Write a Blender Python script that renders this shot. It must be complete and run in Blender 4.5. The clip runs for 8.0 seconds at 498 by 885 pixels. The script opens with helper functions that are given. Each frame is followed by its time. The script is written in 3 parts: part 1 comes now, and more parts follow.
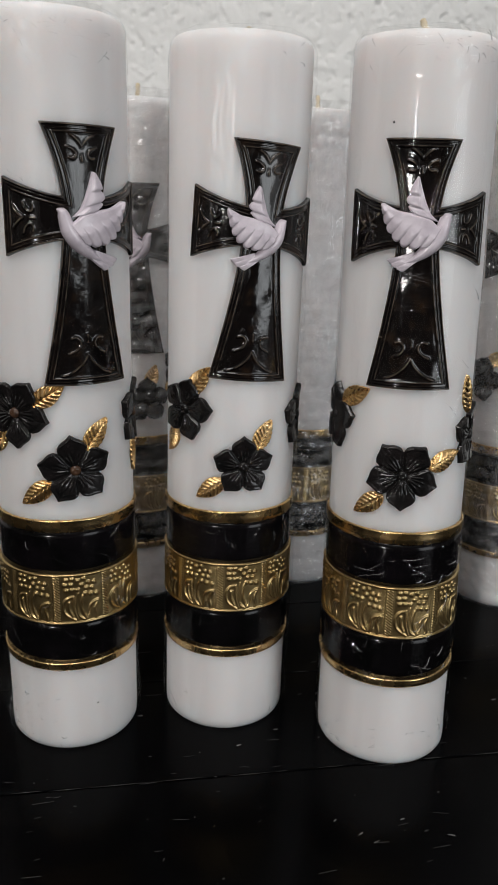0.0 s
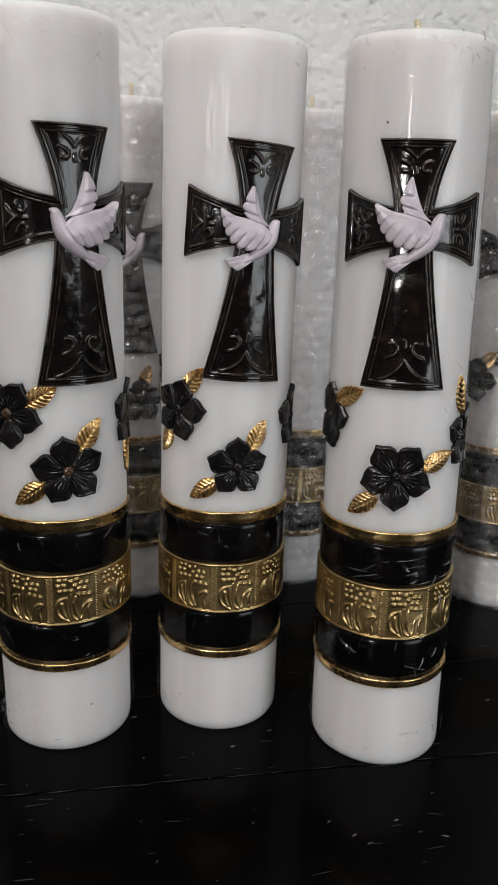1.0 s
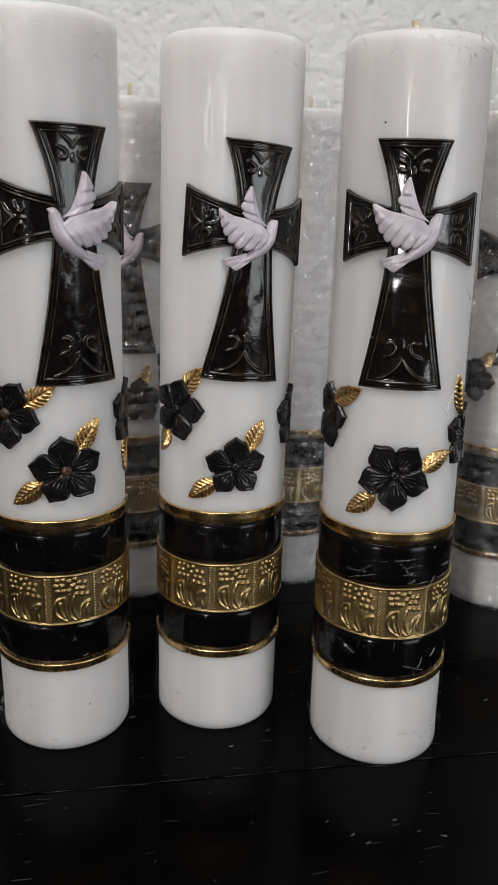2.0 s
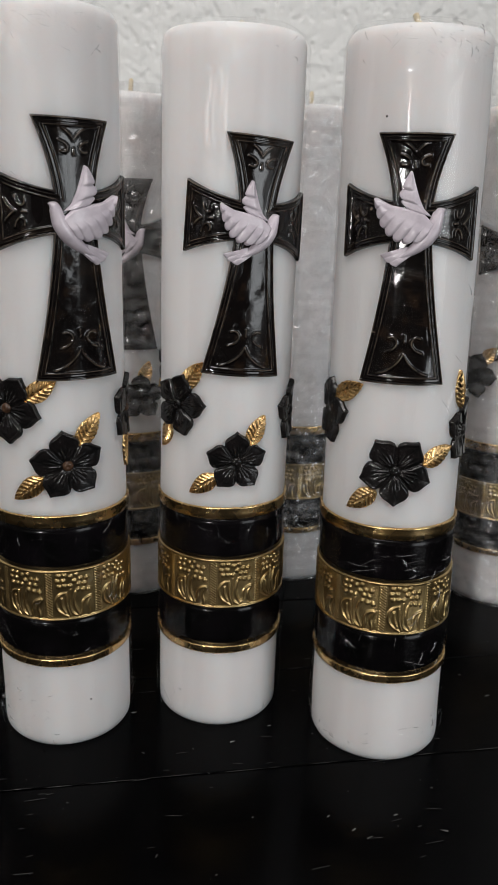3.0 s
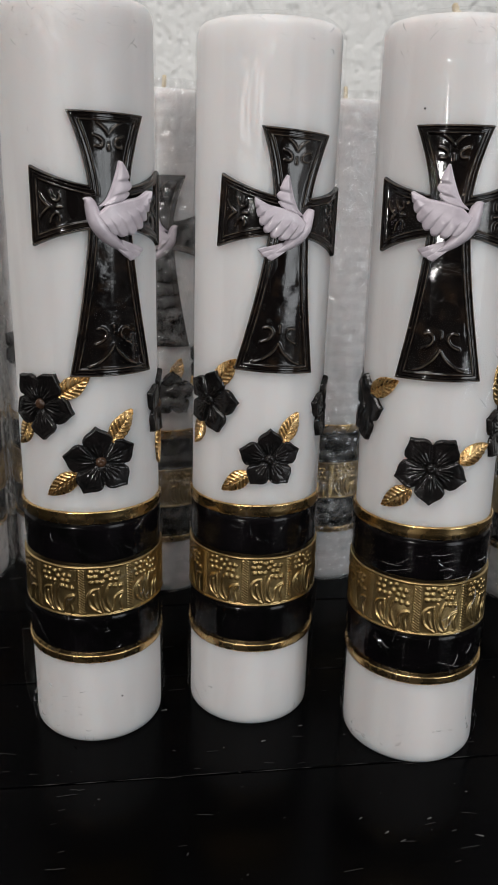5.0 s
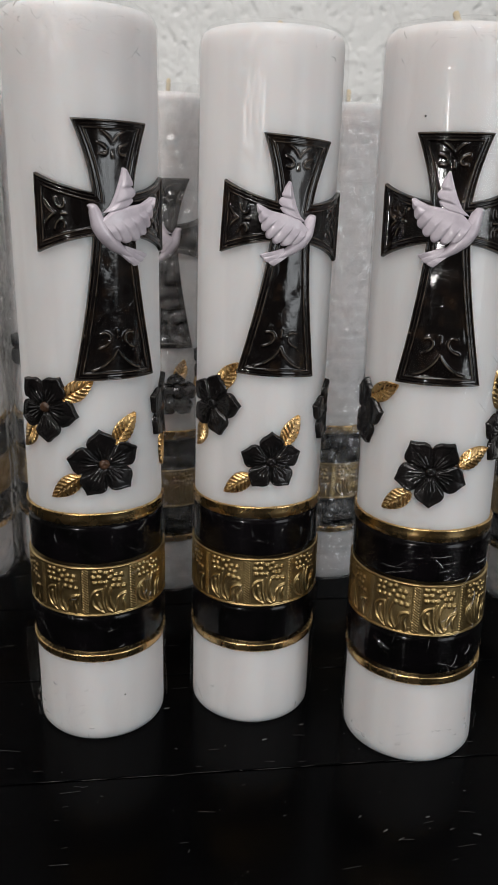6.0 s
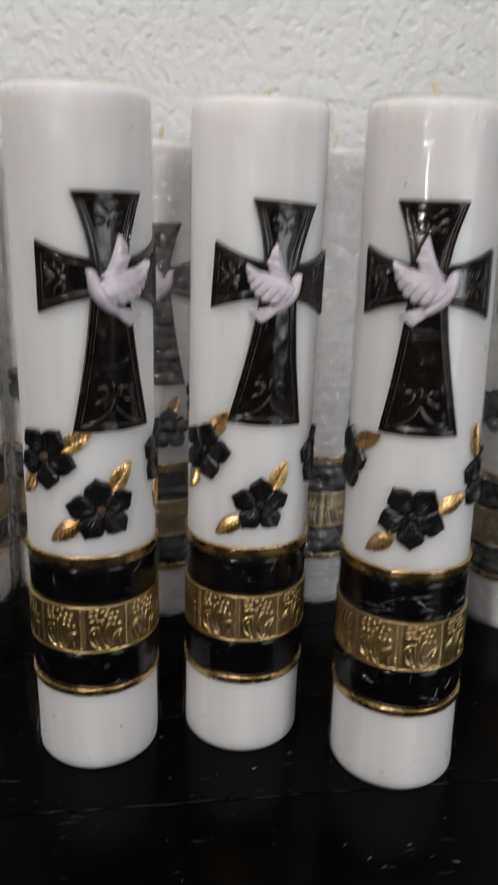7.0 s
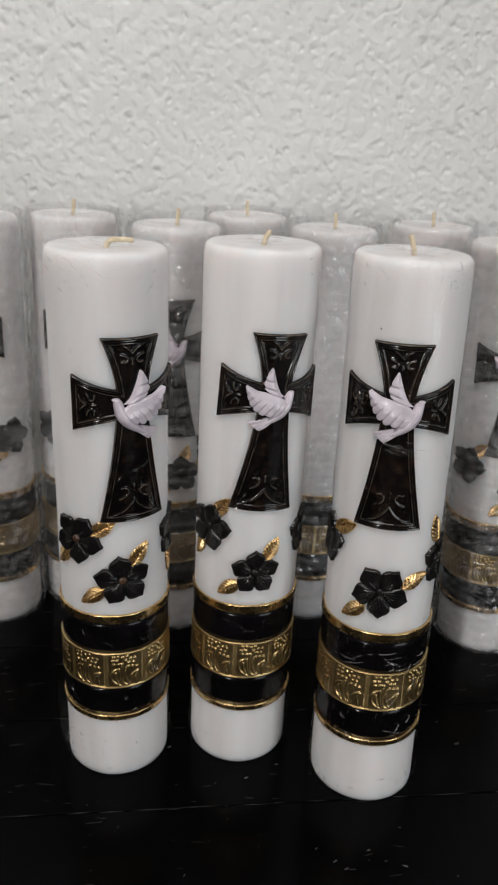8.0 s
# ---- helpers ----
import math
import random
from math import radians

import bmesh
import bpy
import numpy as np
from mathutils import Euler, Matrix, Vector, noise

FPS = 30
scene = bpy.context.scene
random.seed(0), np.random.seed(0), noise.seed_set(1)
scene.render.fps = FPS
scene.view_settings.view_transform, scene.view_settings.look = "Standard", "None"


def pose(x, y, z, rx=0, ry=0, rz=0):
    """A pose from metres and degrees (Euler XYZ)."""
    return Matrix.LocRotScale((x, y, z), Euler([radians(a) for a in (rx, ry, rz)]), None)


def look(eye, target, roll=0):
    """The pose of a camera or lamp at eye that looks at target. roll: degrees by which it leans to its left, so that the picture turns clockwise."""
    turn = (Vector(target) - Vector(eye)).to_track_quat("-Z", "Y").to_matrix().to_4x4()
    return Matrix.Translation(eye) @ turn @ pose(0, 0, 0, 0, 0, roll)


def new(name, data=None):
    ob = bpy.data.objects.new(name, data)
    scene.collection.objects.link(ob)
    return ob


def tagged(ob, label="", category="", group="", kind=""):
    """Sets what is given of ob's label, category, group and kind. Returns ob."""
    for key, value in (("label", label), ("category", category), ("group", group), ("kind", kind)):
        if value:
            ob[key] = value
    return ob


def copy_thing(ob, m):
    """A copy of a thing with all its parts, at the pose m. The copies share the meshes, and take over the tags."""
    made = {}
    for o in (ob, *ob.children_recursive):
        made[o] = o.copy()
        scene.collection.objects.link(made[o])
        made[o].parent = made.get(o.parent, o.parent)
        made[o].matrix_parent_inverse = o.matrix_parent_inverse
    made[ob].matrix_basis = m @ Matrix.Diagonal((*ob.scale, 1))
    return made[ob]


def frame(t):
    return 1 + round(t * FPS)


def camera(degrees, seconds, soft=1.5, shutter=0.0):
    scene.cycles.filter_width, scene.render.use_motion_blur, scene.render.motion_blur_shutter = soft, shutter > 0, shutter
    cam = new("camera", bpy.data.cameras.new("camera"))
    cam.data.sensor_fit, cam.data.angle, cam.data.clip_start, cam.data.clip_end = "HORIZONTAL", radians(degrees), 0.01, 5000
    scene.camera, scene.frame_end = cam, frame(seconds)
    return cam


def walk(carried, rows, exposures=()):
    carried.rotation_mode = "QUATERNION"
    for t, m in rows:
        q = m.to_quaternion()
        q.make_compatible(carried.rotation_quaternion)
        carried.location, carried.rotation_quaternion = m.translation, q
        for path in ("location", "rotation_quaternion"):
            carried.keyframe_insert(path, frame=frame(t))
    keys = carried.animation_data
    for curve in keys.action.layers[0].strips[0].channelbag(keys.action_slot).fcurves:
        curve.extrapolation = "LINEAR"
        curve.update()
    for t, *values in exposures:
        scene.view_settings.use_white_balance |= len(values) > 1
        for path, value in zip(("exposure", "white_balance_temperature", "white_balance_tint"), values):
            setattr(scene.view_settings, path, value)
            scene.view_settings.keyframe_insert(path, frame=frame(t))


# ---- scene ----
cam = camera(35.19, 8.0, soft=0.75, shutter=0.4)
cam.data.dof.use_dof = True
cam.data.dof.focus_distance, cam.data.dof.aperture_fstop = 0.33, 32.0
# seconds, eye x y z, degrees: tilt, lean, turn
PATH = [
    (0.0, 0.0091, -0.3601, 0.2488, 73.08, 1.95, -0.00),
    (0.5, 0.0096, -0.3600, 0.2493, 73.06, 1.97, -0.14),
    (1.0, 0.0096, -0.3593, 0.2489, 73.09, 2.06, -0.39),
    (1.5, 0.0101, -0.3593, 0.2491, 73.10, 2.06, -0.42),
    (3.0, 0.0103, -0.3598, 0.2471, 73.03, 2.03, -0.33),
    (3.5, 0.0096, -0.3575, 0.2460, 72.91, 1.89, 0.06),
    (4.0, 0.0108, -0.3601, 0.2456, 72.86, 1.75, 0.81),
    (4.5, 0.0074, -0.3566, 0.2438, 72.96, 1.69, 1.36),
    (6.0, 0.0092, -0.3605, 0.2491, 72.65, 1.76, 2.12),
    (6.5, 0.0089, -0.3584, 0.2489, 72.42, 1.84, 1.94),
    (6.8, 0.0075, -0.3602, 0.2545, 72.41, 1.80, 1.45),
    (7.0, 0.0101, -0.3700, 0.2737, 72.67, 1.86, 1.56),
    (7.1, 0.0155, -0.3724, 0.2903, 72.49, 1.89, 1.41),
    (7.2, 0.0181, -0.3715, 0.2952, 73.37, 1.78, 1.47),
    (7.3, 0.0185, -0.3679, 0.3078, 72.94, 1.76, 0.94),
    (7.5, 0.0150, -0.3883, 0.3413, 72.32, 1.94, 1.08),
    (7.7, 0.0162, -0.4001, 0.3670, 68.55, 2.08, 1.45),
    (8.0, 0.0161, -0.4067, 0.3689, 67.79, 2.95, 2.46),
]
walk(cam, [(t, pose(x, y, z, tilt, 0, turn) @ pose(0, 0, 0, 0, 0, lean)) for t, x, y, z, tilt, lean, turn in PATH])

# ---- light ----
world = bpy.data.worlds.new("room_air")
scene.world = world
world.use_nodes = True
world.node_tree.nodes["Background"].inputs[0].default_value = (0.75, 0.78, 0.8, 1)
world.node_tree.nodes["Background"].inputs[1].default_value = 0.1


def lamp(name, eye, target, size, size_y, watts, colour):
    data = bpy.data.lights.new(name, "AREA")
    data.shape, data.size, data.size_y = "RECTANGLE", size, size_y
    data.energy, data.color = watts, colour
    ob = new(name, data)
    ob.matrix_world = look(eye, target)
    return ob


# a ceiling panel over the room, an added cool fill at the right, a lamp at the far end
lamp("ceiling_light", (-0.15, -0.72, 1.70), (-0.05, -0.25, 0.0), 0.9, 0.9, 17.5, (1.0, 0.962, 0.945))
lamp("cool_side_fill", (1.72, -1.55, 0.45), (0.0, 0.0, 0.15), 0.9, 1.2, 14, (0.93, 0.97, 1.0))
lamp("wall_lamp", (-0.95, -2.55, 0.58), (0.0, 0.0, 0.15), 0.12, 0.38, 19, (1.0, 0.97, 0.94))


# ---- materials ----
def tree(name):
    m = bpy.data.materials.new(name)
    m.use_nodes = True
    return m, m.node_tree.nodes, m.node_tree.links


def noise_node(nodes, links, coord, scale, detail=4.0, stretch=(1, 1, 1), kind="ShaderNodeTexNoise"):
    mp = nodes.new("ShaderNodeMapping")
    mp.inputs["Scale"].default_value = stretch
    links.new(coord, mp.inputs["Vector"])
    n = nodes.new(kind)
    n.inputs["Scale"].default_value = scale
    if kind == "ShaderNodeTexNoise":
        n.inputs["Detail"].default_value = detail
    links.new(mp.outputs["Vector"], n.inputs["Vector"])
    return n


def ramp(nodes, links, value, a, b, ca, cb):
    r = nodes.new("ShaderNodeValToRGB")
    r.color_ramp.elements[0].position, r.color_ramp.elements[1].position = a, b
    r.color_ramp.elements[0].color, r.color_ramp.elements[1].color = (*ca, 1), (*cb, 1)
    links.new(value, r.inputs["Fac"])
    return r.outputs["Color"]


def surface(name, dark, light, rough, rough_var=0.08, metal=0.0, scale=25.0, fine=400.0, bump=0.2, bump_dist=0.0003,
            stretch=(1, 1, 1), coat=0.0, sss=0.0, low=0.35, high=0.65, spec=0.5):
    m, nodes, links = tree(name)
    b = nodes["Principled BSDF"]
    co = nodes.new("ShaderNodeTexCoord").outputs["Object"]
    big = noise_node(nodes, links, co, scale, 5.0, stretch)
    small = noise_node(nodes, links, co, fine, 3.0, stretch)
    links.new(ramp(nodes, links, big.outputs["Fac"], low, high, dark, light), b.inputs["Base Color"])
    r = nodes.new("ShaderNodeMapRange")
    r.inputs["To Min"].default_value, r.inputs["To Max"].default_value = rough - rough_var, rough + rough_var
    links.new(small.outputs["Fac"], r.inputs["Value"])
    links.new(r.outputs["Result"], b.inputs["Roughness"])
    if bump:
        bp = nodes.new("ShaderNodeBump")
        bp.inputs["Strength"].default_value, bp.inputs["Distance"].default_value = bump, bump_dist
        links.new(small.outputs["Fac"], bp.inputs["Height"])
        links.new(bp.outputs["Normal"], b.inputs["Normal"])
    b.inputs["Metallic"].default_value = metal
    b.inputs["Specular IOR Level"].default_value = spec
    b.inputs["Coat Weight"].default_value = coat
    b.inputs["Coat Roughness"].default_value = 0.08
    if sss:
        b.inputs["Subsurface Weight"].default_value = sss
        b.inputs["Subsurface Radius"].default_value = (1.0, 0.86, 0.80)
        b.inputs["Subsurface Scale"].default_value = 0.014
    return m


def clear_film(name, milk, gloss, rough, scale, stretch, strength, dist):
    """Thin clear plastic: lets most light through, with a gloss that grows at grazing angles."""
    m, nodes, links = tree(name)
    nodes.remove(nodes["Principled BSDF"])
    co = nodes.new("ShaderNodeTexCoord").outputs["Object"]
    n = noise_node(nodes, links, co, scale, 3.0, stretch)
    bp = nodes.new("ShaderNodeBump")
    bp.inputs["Strength"].default_value, bp.inputs["Distance"].default_value = strength, dist
    cells = noise_node(nodes, links, co, scale * 0.9, 0, (1, 1, 0.6), "ShaderNodeTexVoronoi")
    cells.feature = "DISTANCE_TO_EDGE"
    crease = nodes.new("ShaderNodeMapRange")
    crease.inputs["From Max"].default_value = 0.05
    crease.inputs["To Min"].default_value, crease.inputs["To Max"].default_value = 1.0, 0.0
    links.new(cells.outputs["Distance"], crease.inputs["Value"])
    few = noise_node(nodes, links, co, 34, 2.0)
    keep = nodes.new("ShaderNodeMapRange")
    keep.inputs["From Min"].default_value, keep.inputs["From Max"].default_value = 0.52, 0.66
    links.new(few.outputs["Fac"], keep.inputs["Value"])
    both = nodes.new("ShaderNodeMath")
    both.operation = "MULTIPLY"
    links.new(crease.outputs["Result"], both.inputs[0])
    links.new(keep.outputs["Result"], both.inputs[1])
    total = nodes.new("ShaderNodeMath")
    total.operation = "ADD"
    links.new(both.outputs[0], total.inputs[0])
    links.new(n.outputs["Fac"], total.inputs[1])
    links.new(total.outputs[0], bp.inputs["Height"])
    clear = nodes.new("ShaderNodeBsdfTransparent")
    clear.inputs["Color"].default_value = (0.99, 0.99, 0.99, 1)
    white = nodes.new("ShaderNodeBsdfDiffuse")
    white.inputs["Color"].default_value = (0.85, 0.85, 0.86, 1)
    soft = nodes.new("ShaderNodeMixShader")
    soft.inputs["Fac"].default_value = milk
    if milk > 0:
        patch = noise_node(nodes, links, co, 75, 4.0, (1, 1, 1.6))
        vary = nodes.new("ShaderNodeMapRange")
        vary.inputs["From Min"].default_value, vary.inputs["From Max"].default_value = 0.38, 0.68
        vary.inputs["To Min"].default_value, vary.inputs["To Max"].default_value = milk * 0.35, milk * 2.6
        links.new(patch.outputs["Fac"], vary.inputs["Value"])
        links.new(vary.outputs["Result"], soft.inputs["Fac"])
    links.new(clear.outputs[0], soft.inputs[1])
    links.new(white.outputs[0], soft.inputs[2])
    shine = nodes.new("ShaderNodeBsdfGlossy")
    shine.inputs["Roughness"].default_value = rough
    links.new(bp.outputs["Normal"], shine.inputs["Normal"])
    facing = nodes.new("ShaderNodeLayerWeight")
    facing.inputs["Blend"].default_value = 0.5
    fifth = nodes.new("ShaderNodeMath")
    fifth.operation = "POWER"
    fifth.inputs[1].default_value = 5.0
    links.new(facing.outputs["Facing"], fifth.inputs[0])
    mul = nodes.new("ShaderNodeMath")
    mul.operation, mul.use_clamp = "MULTIPLY_ADD", True
    mul.inputs[1].default_value, mul.inputs[2].default_value = 0.6 * gloss, 0.04 * gloss
    links.new(fifth.outputs[0], mul.inputs[0])
    mix = nodes.new("ShaderNodeMixShader")
    links.new(mul.outputs[0], mix.inputs["Fac"])
    links.new(soft.outputs[0], mix.inputs[1])
    links.new(shine.outputs[0], mix.inputs[2])
    links.new(mix.outputs[0], nodes["Material Output"].inputs["Surface"])
    return m


WAX = surface("white_wax", (0.74, 0.72, 0.72), (0.83, 0.815, 0.815), 0.5, 0.06, scale=70, fine=220, bump=0.12, stretch=(1, 1, 0.07), sss=0.9, spec=0.35)
BLACK_FOIL = surface("black_foil", (0.002, 0.002, 0.002), (0.005, 0.004, 0.005), 0.14, 0.05, scale=60, fine=300, bump=0.1, spec=0.2)
BLACK_RESIN = surface("black_resin", (0.004, 0.003, 0.003), (0.022, 0.013, 0.008), 0.10, 0.05, scale=170, fine=700, bump=0.2, spec=0.42, coat=0.1, low=0.52, high=0.76)
BLACK_FLOWER = surface("black_flower_resin", (0.005, 0.005, 0.005), (0.012, 0.010, 0.010), 0.2, 0.06, scale=150, fine=900, bump=0.2, spec=0.32, coat=0.12)
GOLD = surface("polished_gold_foil", (0.68, 0.44, 0.18), (0.86, 0.61, 0.30), 0.27, 0.09, 1.0, scale=45, fine=160, bump=0.15, bump_dist=0.0006)
GOLD_EMBOSSED = surface("embossed_gold_foil", (0.42, 0.295, 0.125), (0.64, 0.47, 0.22), 0.34, 0.07, 1.0, scale=90, fine=420, bump=0.25)
GOLD_LEAF = surface("gold_leaf", (0.64, 0.40, 0.16), (0.86, 0.60, 0.30), 0.28, 0.06, 1.0, scale=120, fine=700, bump=0.2)
BEAD = surface("bronze_bead", (0.035, 0.018, 0.011), (0.08, 0.042, 0.024), 0.25, 0.06, scale=300, fine=900, bump=0.2)
SPECK = surface("dark_speck", (0.02, 0.02, 0.02), (0.04, 0.04, 0.04), 0.6, 0.05, scale=300, fine=900, bump=0.0)
LILAC = surface("pearly_lilac_paint", (0.53, 0.475, 0.53), (0.67, 0.61, 0.665), 0.32, 0.06, scale=160, fine=900, bump=0.15, coat=0.3)
WICK = surface("cotton_wick", (0.60, 0.50, 0.34), (0.76, 0.66, 0.49), 0.85, 0.05, scale=400, fine=2500, bump=0.5)
CREASE = clear_film("wrap_crease", 0.10, 0.8, 0.12, 60, (1, 1, 1), 0.2, 0.0005)
FILM = clear_film("tight_clear_wrap", 0.0, 0.5, 0.07, 60, (1, 1, 0.15), 0.5, 0.0020)
LOOSE_FILM = clear_film("loose_clear_wrap", 0.0, 0.3, 0.24, 60, (1, 1, 0.15), 0.8, 0.0030)
BUBBLES = clear_film("bubble_plastic", 0.065, 2.5, 0.08, 210, (1, 1, 1.3), 0.9, 0.0016)
RUBBED = surface("rubbed_edge", (0.02, 0.02, 0.02), (0.06, 0.058, 0.056), 0.6, 0.05, scale=300, fine=2000, bump=0.2)
DUST = surface("pale_dust", (0.07, 0.07, 0.07), (0.22, 0.215, 0.21), 0.9, 0.05, scale=300, fine=2000, bump=0.3)
PLASTER = surface("white_painted_plaster", (0.74, 0.74, 0.725), (0.80, 0.80, 0.785), 0.62, 0.08, scale=6, fine=420, bump=0.35, bump_dist=0.0006)
CEILING = surface("white_ceiling_paint", (0.70, 0.69, 0.67), (0.76, 0.75, 0.73), 0.8, 0.05, scale=3, fine=80, bump=0.1)
# tone of the unseen walls, set dark so glossy blacks reflect little
PLAIN = surface("unseen_wall_dimming_taupe", (0.13, 0.12, 0.11), (0.17, 0.16, 0.15), 0.75, 0.05, scale=3, fine=80, bump=0.1)
FLOORING = surface("brown_floor_tiles", (0.12, 0.09, 0.07), (0.17, 0.13, 0.10), 0.45, 0.08, scale=5, fine=120, bump=0.1)


def glint_ridges(m, glint, low, high):
    """Painted highlights: the raised ridges of a moulding are coloured a paler tone, in patches."""
    nodes, links = m.node_tree.nodes, m.node_tree.links
    b = nodes["Principled BSDF"]
    ridge = nodes.new("ShaderNodeMapRange")
    ridge.inputs["From Min"].default_value, ridge.inputs["From Max"].default_value = low, high
    links.new(nodes.new("ShaderNodeNewGeometry").outputs["Pointiness"], ridge.inputs["Value"])
    patch = noise_node(nodes, links, nodes.new("ShaderNodeTexCoord").outputs["Object"], 210, 4.0)
    keep = nodes.new("ShaderNodeMapRange")
    keep.inputs["From Min"].default_value, keep.inputs["From Max"].default_value = 0.36, 0.62
    links.new(patch.outputs["Fac"], keep.inputs["Value"])
    both = nodes.new("ShaderNodeMath")
    both.operation = "MULTIPLY"
    links.new(ridge.outputs["Result"], both.inputs[0])
    links.new(keep.outputs["Result"], both.inputs[1])
    mix = nodes.new("ShaderNodeMix")
    mix.data_type = "RGBA"
    links.new(both.outputs[0], mix.inputs[0])
    links.new(b.inputs["Base Color"].links[0].from_socket, mix.inputs[6])
    mix.inputs[7].default_value = (*glint, 1)
    links.new(mix.outputs[2], b.inputs["Base Color"])


# pale ridge colours stand for light caught on the glossy edges
glint_ridges(BLACK_RESIN, (0.20, 0.16, 0.125), 0.515, 0.60)
glint_ridges(BLACK_FLOWER, (0.06, 0.055, 0.05), 0.53, 0.64)


def black_paint():
    """Satin black paint on planks: brushed streaks along the grain, dusty haze, fine scratches."""
    m, nodes, links = tree("satin_black_wood_paint")
    b = nodes["Principled BSDF"]
    co = nodes.new("ShaderNodeTexCoord").outputs["Object"]
    streak = noise_node(nodes, links, co, 60, 5.0, (0.06, 1, 1))
    haze = noise_node(nodes, links, co, 14, 4.0)
    base = ramp(nodes, links, haze.outputs["Fac"], 0.3, 0.75, (0.0006, 0.0006, 0.0008), (0.0020, 0.0020, 0.0023))
    links.new(base, b.inputs["Base Color"])
    r = nodes.new("ShaderNodeMapRange")
    r.inputs["To Min"].default_value, r.inputs["To Max"].default_value = 0.13, 0.27
    links.new(streak.outputs["Fac"], r.inputs["Value"])
    links.new(r.outputs["Result"], b.inputs["Roughness"])
    b.inputs["Specular IOR Level"].default_value = 0.055
    bp = nodes.new("ShaderNodeBump")
    bp.inputs["Strength"].default_value, bp.inputs["Distance"].default_value = 0.12, 0.0006
    links.new(streak.outputs["Fac"], bp.inputs["Height"])
    links.new(bp.outputs["Normal"], b.inputs["Normal"])
    return m


PAINT = black_paint()

# ---- mesh helpers ----
TABLE_OF_CHANCE = np.random.RandomState(5).rand(12, 256, 256)


def vn(u, v, k=0, period=256):
    """Smooth value noise, 0 to 1; period: the repeat along u."""
    u, v = np.asarray(u, float), np.asarray(v, float)
    iu, iv = np.floor(u).astype(int), np.floor(v).astype(int)
    fu, fv = u - iu, v - iv
    fu, fv = fu * fu * (3 - 2 * fu), fv * fv * (3 - 2 * fv)
    t = TABLE_OF_CHANCE[k]
    a, b, c, d = iu % period, (iu + 1) % period, iv % 256, (iv + 1) % 256
    return (t[a, c] * (1 - fu) + t[b, c] * fu) * (1 - fv) + (t[a, d] * (1 - fu) + t[b, d] * fu) * fv


def step(a, b, x):
    s = np.clip((x - a) / (b - a), 0, 1)
    return s * s * (3 - 2 * s)


class Shape:
    """Gathers sheets of quads for one mesh."""

    def __init__(self):
        self.verts, self.faces = [], []

    def sheet(self, x, y, z, closed=False):
        n, m = x.shape
        base = len(self.verts)
        self.verts += np.stack([x, y, z], -1).reshape(-1, 3).tolist()
        for i in range(n if closed else n - 1):
            k = (i + 1) % n
            for j in range(m - 1):
                self.faces.append((base + i * m + j, base + k * m + j, base + k * m + j + 1, base + i * m + j + 1))

    def poly(self, points):
        base = len(self.verts)
        self.verts += [tuple(p) for p in points]
        self.faces.append(tuple(range(base, base + len(points))))

    def mesh(self, name, material, smooth=True):
        me = bpy.data.meshes.new(name)
        me.from_pydata(self.verts, [], self.faces)
        me.polygons.foreach_set("use_smooth", [smooth] * len(me.polygons))
        me.materials.append(material)
        me.update()
        return me


def part(name, shape, material, parent, label="", smooth=True):
    ob = new(name, shape if isinstance(shape, bpy.types.Mesh) else shape.mesh(name, material, smooth))
    ob.parent = parent
    return tagged(ob, label)


def box_mesh(name, size, material, bevel=0.0):
    bm = bmesh.new()
    bmesh.ops.create_cube(bm, size=1)
    bmesh.ops.scale(bm, vec=size, verts=bm.verts)
    if bevel:
        bmesh.ops.bevel(bm, geom=bm.edges[:], offset=bevel, segments=2, affect="EDGES", profile=0.5)
    me = bpy.data.meshes.new(name)
    bm.to_mesh(me)
    bm.free()
    me.materials.append(material)
    return me


class Body:
    """A candle's cylinder: radius and lean. Maps (along the round, height, relief) to a place."""

    def __init__(self, r, lean, taper=0.0):
        self.r, self.lean, self.taper = r, lean, taper

    def at(self, u, v, h):
        a = u / self.r
        rim = (self.r + h) * (1 + self.taper * (1 - v / 0.155))
        return (rim * np.sin(a) + self.lean[0] * v, -rim * np.cos(a) + self.lean[1] * v, v + 0 * a)

    def arc(self, degrees):
        return radians(degrees) * self.r


def softened(points, rounds=2):
    """A bent line with its corners cut, so that it runs as a curve."""
    for _ in range(rounds):
        cut = [points[0]]
        for (ax, ay), (bx, by) in zip(points, points[1:]):
            cut += [(0.75 * ax + 0.25 * bx, 0.75 * ay + 0.25 * by), (0.25 * ax + 0.75 * bx, 0.25 * ay + 0.75 * by)]
        points = cut + [points[-1]]
    return points


def turned(x, y, degrees):
    c, s = math.cos(radians(degrees)), math.sin(radians(degrees))
    return x * c - y * s, x * s + y * c


# ---- ornaments, made flat and laid round a candle ----
CROSS_UP, CROSS_DOWN, CROSS_SIDE = 0.0332, 0.0642, 0.0300


def cross_depth(x, y):
    """How far a point lies inside the outline of the flared cross."""
    w = np.where(y > 0, 0.0076 + 0.0077 * np.clip(y / CROSS_UP, 0, 1.2) ** 1.9,
                 0.0082 + 0.0096 * np.clip(-y / CROSS_DOWN, 0, 1.2) ** 1.5)
    bar = np.minimum((w - abs(x)) * 0.95, np.minimum(CROSS_UP - y, y + CROSS_DOWN))
    g = 0.0074 + 0.0073 * np.clip(abs(x) / CROSS_SIDE, 0, 1.2) ** 1.8
    arm = np.minimum((g - abs(y)) * 0.95, CROSS_SIDE - abs(x))
    return np.maximum(bar, arm)


